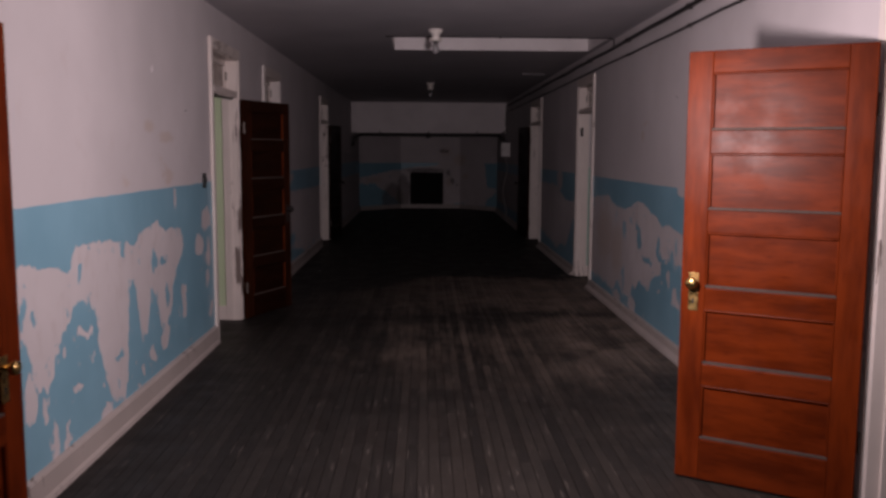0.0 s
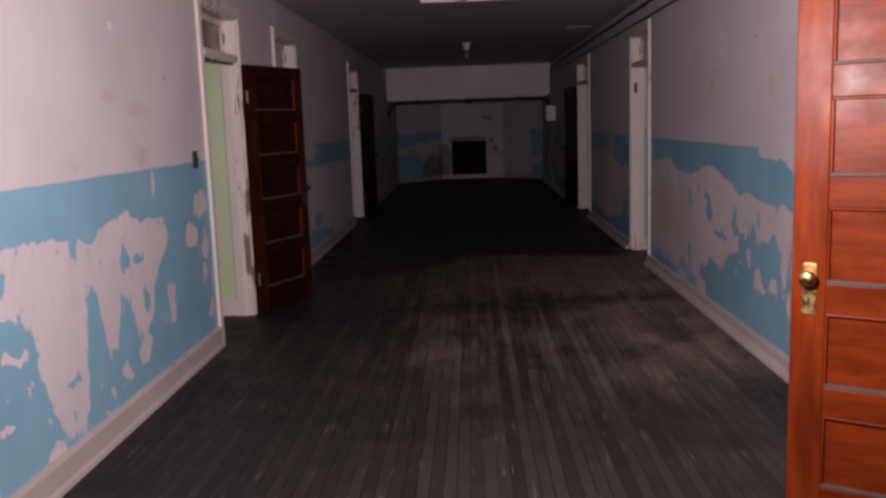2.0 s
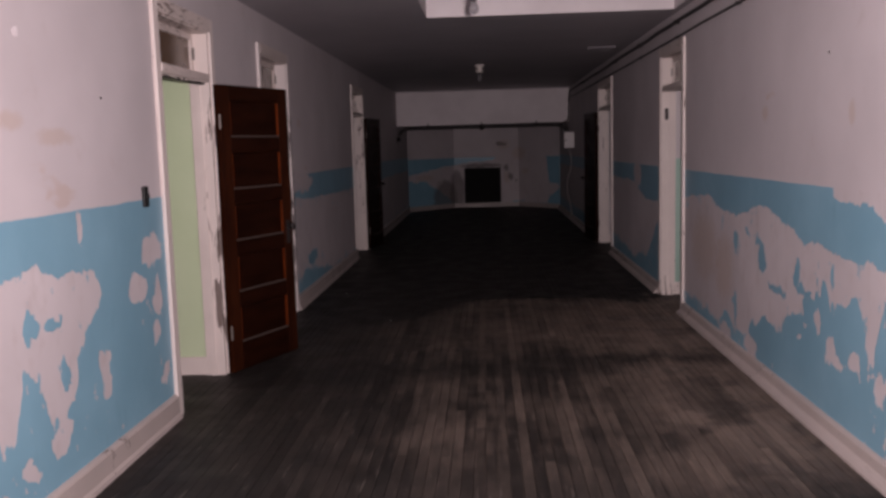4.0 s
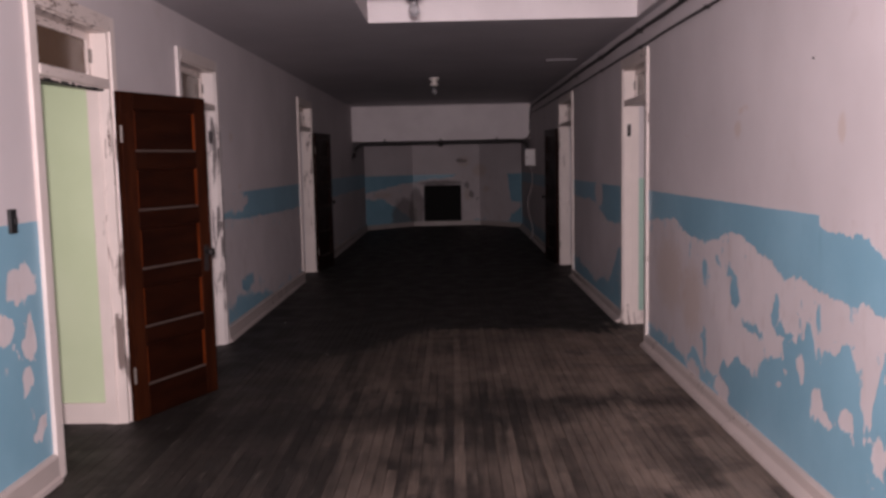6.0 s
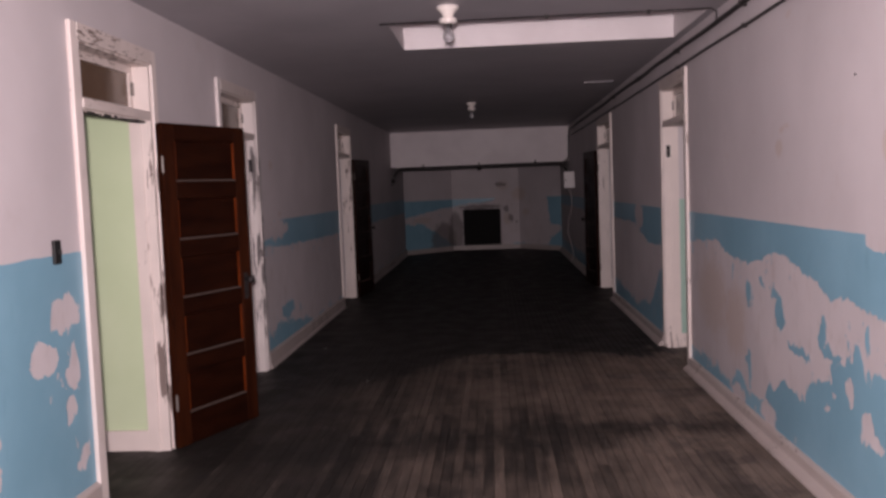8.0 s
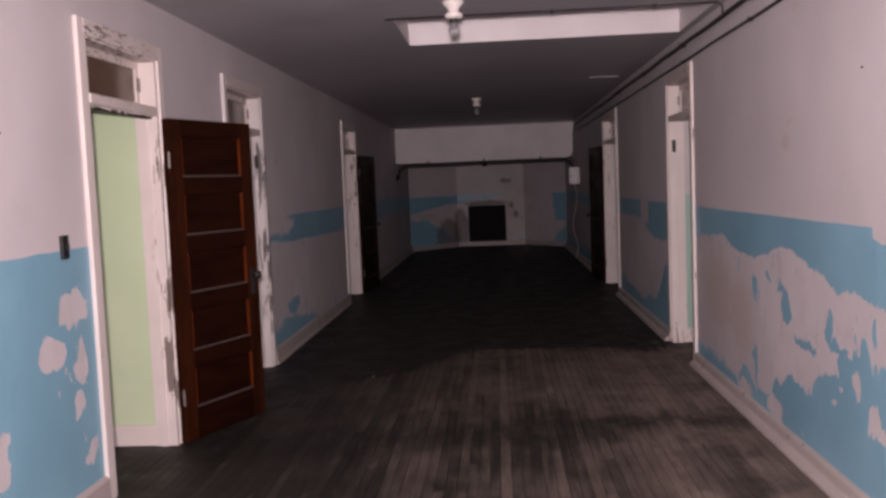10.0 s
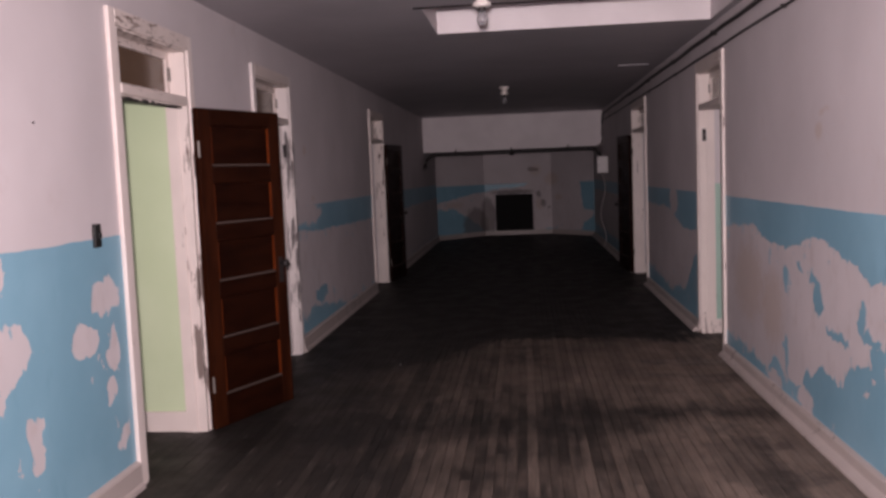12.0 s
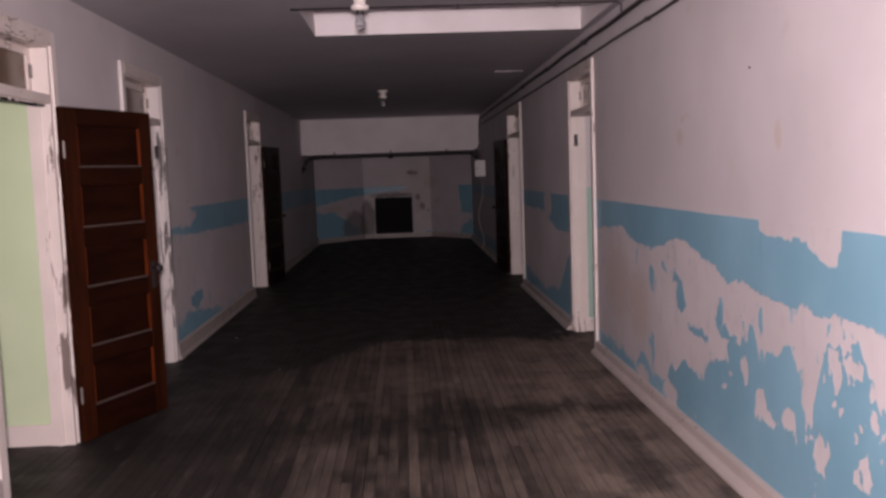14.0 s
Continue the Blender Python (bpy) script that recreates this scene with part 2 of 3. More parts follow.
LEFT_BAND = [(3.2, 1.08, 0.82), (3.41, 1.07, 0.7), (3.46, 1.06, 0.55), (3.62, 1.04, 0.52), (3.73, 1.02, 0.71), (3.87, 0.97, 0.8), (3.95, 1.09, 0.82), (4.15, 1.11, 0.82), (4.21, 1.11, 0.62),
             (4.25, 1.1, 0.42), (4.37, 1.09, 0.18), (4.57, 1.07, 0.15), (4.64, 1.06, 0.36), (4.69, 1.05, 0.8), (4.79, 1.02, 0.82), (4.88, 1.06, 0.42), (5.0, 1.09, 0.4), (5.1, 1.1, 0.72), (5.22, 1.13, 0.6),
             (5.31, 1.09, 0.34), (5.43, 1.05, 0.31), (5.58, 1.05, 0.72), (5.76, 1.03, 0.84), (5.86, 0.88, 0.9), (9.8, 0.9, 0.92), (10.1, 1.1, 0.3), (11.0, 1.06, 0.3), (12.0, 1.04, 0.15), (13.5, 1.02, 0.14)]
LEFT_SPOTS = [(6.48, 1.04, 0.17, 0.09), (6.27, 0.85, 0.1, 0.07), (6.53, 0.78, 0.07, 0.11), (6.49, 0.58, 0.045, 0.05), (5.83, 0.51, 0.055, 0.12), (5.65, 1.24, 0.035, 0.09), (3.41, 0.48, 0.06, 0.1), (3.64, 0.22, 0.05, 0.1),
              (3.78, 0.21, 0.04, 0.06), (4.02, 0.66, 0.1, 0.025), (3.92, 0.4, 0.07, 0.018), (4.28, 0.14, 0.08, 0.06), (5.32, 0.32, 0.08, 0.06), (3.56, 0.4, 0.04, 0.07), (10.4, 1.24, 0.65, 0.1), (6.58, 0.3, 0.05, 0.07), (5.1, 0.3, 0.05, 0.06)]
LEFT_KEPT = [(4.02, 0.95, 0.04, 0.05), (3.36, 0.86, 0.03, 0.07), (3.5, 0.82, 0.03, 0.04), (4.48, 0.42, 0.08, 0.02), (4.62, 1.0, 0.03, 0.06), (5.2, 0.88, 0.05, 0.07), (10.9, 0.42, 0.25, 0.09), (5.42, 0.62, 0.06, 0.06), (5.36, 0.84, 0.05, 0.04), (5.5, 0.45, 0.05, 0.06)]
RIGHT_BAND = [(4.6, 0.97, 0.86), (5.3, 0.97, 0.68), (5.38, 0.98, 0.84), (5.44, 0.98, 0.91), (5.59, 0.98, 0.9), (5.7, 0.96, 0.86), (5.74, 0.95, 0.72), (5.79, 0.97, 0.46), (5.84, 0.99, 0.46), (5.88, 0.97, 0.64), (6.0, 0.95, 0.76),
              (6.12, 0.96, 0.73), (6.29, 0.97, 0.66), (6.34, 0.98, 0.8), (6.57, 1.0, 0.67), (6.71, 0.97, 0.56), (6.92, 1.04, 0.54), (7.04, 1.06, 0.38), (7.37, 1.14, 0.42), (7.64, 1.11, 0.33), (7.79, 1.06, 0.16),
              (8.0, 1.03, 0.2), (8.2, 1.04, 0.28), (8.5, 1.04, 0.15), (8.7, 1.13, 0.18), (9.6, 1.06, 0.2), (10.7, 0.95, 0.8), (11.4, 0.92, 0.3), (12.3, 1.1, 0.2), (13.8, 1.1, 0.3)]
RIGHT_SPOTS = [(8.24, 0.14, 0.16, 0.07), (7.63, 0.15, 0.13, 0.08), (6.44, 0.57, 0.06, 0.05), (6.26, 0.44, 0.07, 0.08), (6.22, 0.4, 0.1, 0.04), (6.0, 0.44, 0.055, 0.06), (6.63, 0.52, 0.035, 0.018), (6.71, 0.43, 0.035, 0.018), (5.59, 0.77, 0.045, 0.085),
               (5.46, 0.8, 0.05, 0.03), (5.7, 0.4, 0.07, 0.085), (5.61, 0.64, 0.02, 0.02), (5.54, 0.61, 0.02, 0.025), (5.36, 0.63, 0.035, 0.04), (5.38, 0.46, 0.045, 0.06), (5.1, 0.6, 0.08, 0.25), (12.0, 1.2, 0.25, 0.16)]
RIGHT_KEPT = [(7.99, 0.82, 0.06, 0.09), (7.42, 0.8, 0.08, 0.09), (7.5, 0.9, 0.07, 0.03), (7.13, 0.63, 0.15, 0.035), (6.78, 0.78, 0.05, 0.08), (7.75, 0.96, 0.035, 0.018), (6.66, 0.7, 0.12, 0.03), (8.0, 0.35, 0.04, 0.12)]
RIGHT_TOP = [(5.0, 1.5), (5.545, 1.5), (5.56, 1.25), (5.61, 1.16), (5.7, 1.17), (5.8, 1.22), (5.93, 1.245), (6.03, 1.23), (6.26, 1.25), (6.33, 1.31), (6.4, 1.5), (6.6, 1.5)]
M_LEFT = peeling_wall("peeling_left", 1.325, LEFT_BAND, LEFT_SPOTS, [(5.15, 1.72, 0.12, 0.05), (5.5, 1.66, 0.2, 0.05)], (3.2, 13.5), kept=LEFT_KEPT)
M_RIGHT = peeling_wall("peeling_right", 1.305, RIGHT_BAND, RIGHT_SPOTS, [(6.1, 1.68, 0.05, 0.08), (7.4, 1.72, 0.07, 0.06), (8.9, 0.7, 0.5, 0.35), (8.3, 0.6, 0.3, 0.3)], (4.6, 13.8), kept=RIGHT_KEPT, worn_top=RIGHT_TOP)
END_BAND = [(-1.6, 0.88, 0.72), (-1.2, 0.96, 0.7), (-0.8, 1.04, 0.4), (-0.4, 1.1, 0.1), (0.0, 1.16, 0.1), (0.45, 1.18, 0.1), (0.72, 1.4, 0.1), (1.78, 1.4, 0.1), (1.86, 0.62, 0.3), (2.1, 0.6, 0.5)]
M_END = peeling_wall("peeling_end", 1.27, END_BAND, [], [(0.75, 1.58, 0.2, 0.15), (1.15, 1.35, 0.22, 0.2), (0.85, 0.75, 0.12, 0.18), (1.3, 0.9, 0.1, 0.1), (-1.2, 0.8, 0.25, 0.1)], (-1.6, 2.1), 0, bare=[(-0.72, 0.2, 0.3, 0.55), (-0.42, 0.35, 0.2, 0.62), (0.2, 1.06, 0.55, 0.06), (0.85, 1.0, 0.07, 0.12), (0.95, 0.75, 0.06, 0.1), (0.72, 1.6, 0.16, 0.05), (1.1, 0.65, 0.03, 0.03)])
n = Nodes("ceiling_paint")
M_CEIL = n.done(n.mix(n.step(n.noise(1.2, 4), 0.3, 0.7), (0.36, 0.335, 0.355), (0.42, 0.39, 0.41)), 0.55, n.bump(n.noise(2.5, 3), 0.3, 0.02))
n = Nodes("white_plaster")
M_PLASTER = n.done(plaster(n), 0.6, n.bump(n.noise(60, 3), 0.15, 0.004))
n = Nodes("soffit_paint")
M_WHITE = n.done(n.mix(n.step(n.noise(2, 4), 0.3, 0.7), (0.70, 0.64, 0.65), (0.78, 0.72, 0.73)), 0.55, n.bump(n.noise(60, 3), 0.12, 0.004))
n = Nodes("green_paint")
M_GREEN = n.done(n.mix(n.step(n.noise(1.5, 4), 0.3, 0.7), (0.52, 0.62, 0.40), (0.58, 0.67, 0.455)), 0.5, n.bump(n.noise(50, 3), 0.12, 0.004))
n = Nodes("green_dado")
M_DADO = n.done(n.mix(n.step(n.axes()[2], 1.38, 1.39), n.mix(n.noise(2, 4), (0.30, 0.45, 0.38), (0.38, 0.54, 0.46)), plaster(n)), 0.5, n.bump(n.noise(50, 3), 0.12, 0.004))
M_TRIM = flaking("flaking_trim", (0.75, 0.66, 0.62), (0.20, 0.155, 0.14), 0.655)
M_BASE = flaking("scuffed_base", (0.46, 0.395, 0.37), (0.14, 0.115, 0.10), 0.685)
M_BAR = flaking("flaking_bar", (0.68, 0.59, 0.55), (0.17, 0.125, 0.105), 0.64, False)
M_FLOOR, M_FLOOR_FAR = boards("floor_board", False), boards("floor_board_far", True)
M_SUB = plain("subfloor", (0.10, 0.076, 0.062), 0.95)
M_STILE, M_RAIL = varnished("varnish_upright", "z", (0.53, 0.5, 0.5)), varnished("varnish_level", "x", (0.5, 0.47, 0.47))
# door_2: darker varnish, rails and panels darker than the stiles
DARK = varnished("dark_varnish_upright", "z", (0.135, 0.22, 0.45)), varnished("dark_varnish_level", "x", (0.07, 0.11, 0.25))
# door_4 and door_7: their shade is put into a near-black copy of the varnish
SHADED = varnished("shaded_varnish_upright", "z", (0.06, 0.09, 0.2)), varnished("shaded_varnish_level", "x", (0.045, 0.07, 0.15))
# light on door_2's panel reveals, painted in as a brighter varnish
M_LIT_MOULD = varnished("lit_varnish", "z", (0.5, 0.6, 0.7))
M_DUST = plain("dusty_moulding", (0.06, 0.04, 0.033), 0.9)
M_BRASS = plain("worn_brass", (0.55, 0.36, 0.14), 0.3, 1.0)
M_STEEL = plain("painted_hinge", (0.2, 0.175, 0.16), 0.5, 0.4)
M_IRON = plain("dark_iron", (0.025, 0.02, 0.02), 0.5, 0.3)
M_NEAR_BLACK = plain("near_black", (0.012, 0.011, 0.011), 0.95)
M_ROOM = plain("grey_room_paint", (0.22, 0.20, 0.19), 0.8)
M_PORCELAIN = plain("porcelain", (0.72, 0.66, 0.62), 0.25, 0.0, 0.06, 30, 0.02)
M_BLACK = plain("black_bakelite", (0.008, 0.008, 0.008), 0.6)
M_BOX = plain("box_enamel", (0.72, 0.68, 0.68), 0.4, 0.0, 0.08)
M_CABLE = plain("grey_cable", (0.32, 0.29, 0.29), 0.6)
n = Nodes("brown_glass")
M_GLASS = n.done(n.mix(n.noise(6, 4), (0.085, 0.05, 0.03), (0.125, 0.08, 0.052)), 0.22, n.bump(n.noise(4, 2), 0.1, 0.01))
n = Nodes("bulb_glass")
n.bsdf.inputs["Transmission Weight"].default_value = 0.75
M_BULB = n.done((0.6, 0.58, 0.6), 0.12)


# ---- mesh helpers ----
def box(bm, x0, x1, y0, y1, z0, z1, bevel=0.0, m=None):
    vs = [Vector((x, y, z)) for z in (z0, z1) for y in (y0, y1) for x in (x0, x1)]
    v = [bm.verts.new(m @ p if m else p) for p in vs]
    fs = [bm.faces.new([v[i] for i in f]) for f in ((0, 2, 3, 1), (4, 5, 7, 6), (0, 1, 5, 4), (2, 6, 7, 3), (0, 4, 6, 2), (1, 3, 7, 5))]
    if bevel:
        edges = list({e for f in fs for e in f.edges})
        bmesh.ops.bevel(bm, geom=edges, offset=bevel, segments=2, profile=0.5, affect="EDGES")
    return bm


def boxes(*rows, bevel=0.0):
    bm = bmesh.new()
    for r in rows:
        box(bm, *r, bevel=bevel)
    return bm


def lathe(profile, steps=24):
    bm = bmesh.new()
    rings = [[bm.verts.new((r * math.cos(2 * math.pi * i / steps), r * math.sin(2 * math.pi * i / steps), z)) for i in range(steps)] for r, z in profile]
    for a, b in zip(rings, rings[1:]):
        for i in range(steps):
            bm.faces.new((a[i], a[(i + 1) % steps], b[(i + 1) % steps], b[i]))
    bm.faces.new(rings[0][::-1]), bm.faces.new(rings[-1])
    bmesh.ops.recalc_face_normals(bm, faces=bm.faces)
    return bm


def tube(points, r, steps=10):
    """A round pipe along a polyline."""
    bm = bmesh.new()
    pts = [Vector(p) for p in points]
    rings = []
    for i, p in enumerate(pts):
        d = (pts[min(i + 1, len(pts) - 1)] - pts[max(i - 1, 0)]).normalized()
        a = d.orthogonal().normalized() if abs(d.z) > 0.95 else d.cross(Vector((0, 0, 1))).normalized()
        b = d.cross(a)
        rings.append([bm.verts.new(p + r * (math.cos(2 * math.pi * k / steps) * a + math.sin(2 * math.pi * k / steps) * b)) for k in range(steps)])
    for a, b in zip(rings, rings[1:]):
        for k in range(steps):
            bm.faces.new((a[k], a[(k + 1) % steps], b[(k + 1) % steps], b[k]))
    bm.faces.new(rings[0]), bm.faces.new(rings[-1])
    bmesh.ops.recalc_face_normals(bm, faces=bm.faces)
    return bm


def part(name, bm, material, parent=None, label="", smooth=False):
    me = bpy.data.meshes.new(name)
    bm.to_mesh(me)
    bm.free()
    for p in me.polygons:
        p.use_smooth = smooth
    me.materials.append(material)
    ob = new(name, me)
    ob.parent = parent
    return tagged(ob, label)


def thing(name, label, category, kind="", m=None, group=""):
    ob = new(name)
    if m:
        ob.matrix_basis = m
    return tagged(ob, label, category, group, kind)


def whole(name, bm, material, label, category, kind="", smooth=False):
    return tagged(part(name, bm, material, None, "", smooth), label, category, "", kind)


# ---- doorways: (outer casing start, outer casing end) along y ----
CASE = 0.08
LEFT_DOORS = [(1.3, 2.36), (6.68, 7.75), (8.95, 10.03), (13.93, 15.05)]
RIGHT_DOORS = [(2.28, 3.42), (9.58, 10.64), (13.95, 15.36)]
HEAD = 2.4


def wall_rows(x0, x1, doors, y0, y1):
    rows, y = [], y0
    for a, b in doors:
        rows.append((x0, x1, y, a + CASE, 0, TOP))
        rows.append((x0, x1, a + CASE, b - CASE, HEAD, TOP))
        y = b - CASE
    rows.append((x0, x1, y, y1, 0, TOP))
    return rows


whole("wall_left", boxes(*wall_rows(XL - THICK, XL, LEFT_DOORS, Y_BACK, Y_END)), M_LEFT, "off-white plaster wall with peeling blue painted dado", "wall", "structure")
whole("wall_right", boxes(*wall_rows(XR, XR + THICK, RIGHT_DOORS, Y_BACK, Y_END)), M_RIGHT, "off-white plaster wall with flaking blue painted dado", "wall", "structure")
# unseen closer behind the camera, added to shut out the outside
whole("wall_back", boxes((XL - 3, XR + 3, Y_BACK - 0.2, Y_BACK, 0, TOP + 0.6)), M_PLASTER, "unseen off-white plaster wall added to close the corridor", "wall", "structure")

# ceiling with a deep square well
HX0, HX1, HY0, HY1, WELL = -0.2, 2.03, 8.58, 9.74, 0.55
whole("ceiling", boxes((XL, XR, Y_BACK, HY0, TOP, TOP + 0.12), (XL, XR, HY1, Y_END + 1.6, TOP, TOP + 0.12), (XL, HX0, HY0, HY1, TOP, TOP + 0.12), (HX1, XR, HY0, HY1, TOP, TOP + 0.12)),
      M_CEIL, "dull grey painted plaster ceiling", "ceiling", "structure")
whole("ceiling_well", boxes((HX0 - 0.05, HX1 + 0.05, HY1, HY1 + 0.05, TOP + 0.12, TOP + WELL), (HX0 - 0.05, HX1 + 0.05, HY0 - 0.05, HY0, TOP + 0.12, TOP + WELL),
                            (HX0 - 0.05, HX0, HY0, HY1, TOP + 0.12, TOP + WELL), (HX1, HX1 + 0.05, HY0, HY1, TOP + 0.12, TOP + WELL),
                            (HX0 - 0.05, HX1 + 0.05, HY0 - 0.05, HY1 + 0.05, TOP + WELL, TOP + WELL + 0.05)), M_WHITE, "white painted well recessed into the ceiling", "ceiling", "structure")
whole("ceiling_well_lining", boxes((HX0, HX1, HY1 - 0.004, HY1, TOP, TOP + 0.119), (HX0, HX0 + 0.004, HY0, HY1 - 0.004, TOP, TOP + 0.119), (HX1 - 0.004, HX1, HY0, HY1 - 0.004, TOP, TOP + 0.119)), M_WHITE, "white painted lip of the ceiling well", "trim", "structure")

# far end: bulkhead and canted end wall
whole("bulkhead", boxes((XL + 0.002, XR - 0.002, Y_BULK, Y_BULK + 0.35, 2.02, TOP)), M_WHITE, "white painted bulkhead across the corridor", "bulkhead", "structure")
HOLE = (-0.24, 0.69, 0.09, 1.0)
YC = 23.75
CX0, CX1 = -0.5, 1.15


def slab(p, q, z0, z1, depth=0.2):
    bm = bmesh.new()
    a, b = Vector((*p, 0)), Vector((*q, 0))
    d = (b - a).normalized()
    nrm = Vector((-d.y, d.x, 0)) * depth
    low = [a, b, b + nrm, a + nrm]
    v = [bm.verts.new(c + Vector((0, 0, z))) for z in (z0, z1) for c in low]
    for f in ((3, 2, 1, 0), (4, 5, 6, 7), (0, 1, 5, 4), (1, 2, 6, 5), (2, 3, 7, 6), (3, 0, 4, 7)):
        bm.faces.new([v[i] for i in f])
    return bm


whole("wall_end_canted", slab((XL - 0.02, Y_END - 0.05), (CX0, YC), 0, TOP), M_END, "stained plaster wall with peeling blue paint", "wall", "structure")
whole("wall_end_splay", slab((CX1, YC), (XR + 0.02, Y_END - 0.05), 0, TOP), M_END, "stained plaster wall with patchy blue paint", "wall", "structure")
whole("wall_end", boxes((CX0 - 0.1, HOLE[0], YC, YC + 0.25, 0, TOP), (HOLE[1], CX1 + 0.1, YC, YC + 0.25, 0, TOP), (HOLE[0], HOLE[1], YC, YC + 0.25, 0, HOLE[2]),
                        (HOLE[0], HOLE[1], YC, YC + 0.25, HOLE[3], TOP)), M_END, "off-white end wall with a dark square opening", "wall", "structure")
whole("opening_box", boxes((HOLE[0] - 0.05, HOLE[1] + 0.05, YC + 0.9, YC + 0.95, 0, 1.2), (HOLE[0] - 0.05, HOLE[0], YC + 0.25, YC + 0.9, 0, 1.2), (HOLE[1], HOLE[1] + 0.05, YC + 0.25, YC + 0.9, 0, 1.2),
                           (HOLE[0], HOLE[1], YC + 0.25, YC + 0.9, 0, HOLE[2]), (HOLE[0], HOLE[1], YC + 0.25, YC + 0.9, HOLE[3], 1.2)), M_NEAR_BLACK, "black inside of the wall opening", "recess", "structure")
for nm, p, q in (("baseboard", (XL + 0.02, Y_END - 0.03), (CX0, YC - 0.03)), ("baseboard", (CX0, YC - 0.03), (CX1, YC - 0.03)), ("baseboard", (CX1, YC - 0.03), (XR - 0.02, Y_END - 0.03))):
    whole(nm, slab(p, q, 0, 0.11, 0.025), M_BASE, "scuffed cream wooden baseboard at the end wall", "baseboard", "structure")


# baseboards along both walls: plank with a small cove on top
def baseboard(side, y0, y1):
    bm = bmesh.new()
    if side > 0:
        prof = [(0, 0), (0.074, 0), (0.072, 0.012), (0.06, 0.027), (0.032, 0.042), (0.026, 0.088), (0.02, 0.095), (0.008, 0.1), (0, 0.101)]
    else:
        prof = [(0, 0), (0.045, 0), (0.042, 0.022), (0.03, 0.034), (0.027, 0.126), (0.02, 0.137), (0.008, 0.144), (0, 0.145)]
    wall = XL if side < 0 else XR
    rows = [[bm.verts.new((wall - side * dx, y, z)) for dx, z in prof] for y in (y0, y1)]
    k = len(prof)
    for i in range(k):
        bm.faces.new((rows[0][i], rows[0][(i + 1) % k], rows[1][(i + 1) % k], rows[1][i]))
    bm.faces.new(rows[0]), bm.faces.new(rows[1])
    bmesh.ops.recalc_face_normals(bm, faces=bm.faces)
    whole("baseboard", bm, M_BASE, "scuffed cream wooden baseboard along the wall", "baseboard", "structure")


for side, doors in ((-1, LEFT_DOORS), (1, RIGHT_DOORS)):
    y = Y_BACK
    for a, b in (*doors, (Y_END, 0)):
        baseboard(side, y, a - 0.001)
        y = b + 0.001


# ---- doors ----
def leaf(parent, width, m, wood, knob=(0.985, 0.06)):
    """Five-panel door leaf; local x from the hinge, z up."""
    H, T, S = 2.025, 0.046, 0.112
    ph = (H - 0.2 - 0.1 - 4 * 0.105) / 5
    frame_rows, panels, z = [(S, width - S, -T / 2, T / 2, 0, 0.2)], [], 0.2
    for i in range(5):
        panels.append((z, z + ph))
        z += ph
        top = 0.105 if i < 4 else 0.1
        frame_rows.append((S, width - S, -T / 2, T / 2, z, z + top))
        z += top
    ob = part("leaf", boxes((0, S, -T / 2, T / 2, 0, H), (width - S, width, -T / 2, T / 2, 0, H), bevel=0.004), wood[0], parent, "red-brown varnished wooden door leaf")
    ob.matrix_basis = m
    for r in frame_rows:
        part("rail", boxes(r, bevel=0.003), wood[1], ob)
    for a, b in panels:
        bm = boxes((S, width - S, -0.003, 0.003, a, b))
        for s in (-1, 1):
            y0, y1 = sorted((s * 0.003, s * 0.021))
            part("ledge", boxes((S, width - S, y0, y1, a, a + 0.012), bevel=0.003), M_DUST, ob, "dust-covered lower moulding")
            box(bm, S, width - S, y0, y1, b - 0.009, b, bevel=0.003)
            for q in ((S, S + 0.009, y0, y1, a + 0.012, b - 0.009), (width - S - 0.009, width - S, y0, y1, a + 0.012, b - 0.009)):
                part("moulding", boxes(q, bevel=0.003), M_LIT_MOULD if wood is DARK else wood[0], ob)
        part("panel", bm, wood[1], ob)
    for s in (-1, 1):
        k = part("knob", lathe([(0.006, 0), (0.012, 0.004), (0.012, 0.022), (0.024, 0.034), (0.029, 0.046), (0.026, 0.058), (0.014, 0.064)], 20), M_IRON if wood in (DARK, SHADED) else M_BRASS, ob, "tarnished metal knob", True)
        kz, kx = knob[0], width - knob[1]
        k.matrix_basis = pose(kx, s * T / 2, kz, -90 * s)
        e = part("escutcheon", boxes((kx - 0.023, kx + 0.023, *sorted((s * T / 2, s * (T / 2 + 0.004))), kz - 0.135, kz + 0.045), bevel=0.0015), M_IRON if wood in (DARK, SHADED) else M_BRASS, ob, "worn metal lock plate")
        part("keyhole", boxes((kx - 0.004, kx + 0.004, *sorted((s * (T / 2 + 0.004), s * (T / 2 + 0.005))), kz - 0.1, kz - 0.075)), M_BLACK, ob)
    part("latch_plate", boxes((width, width + 0.002, -0.012, 0.012, knob[0] - 0.085, knob[0] + 0.045)), M_BRASS, ob)
    for hz in (0.24, 1.72):
        bm = lathe([(0.008, 0), (0.008, 0.1)], 12)
        for v in bm.verts:
            v.co += Vector((-0.006, -T / 2 - 0.004, hz))
        part("hinge", bm, M_STEEL, ob, "paint-flecked steel hinge")
    return ob


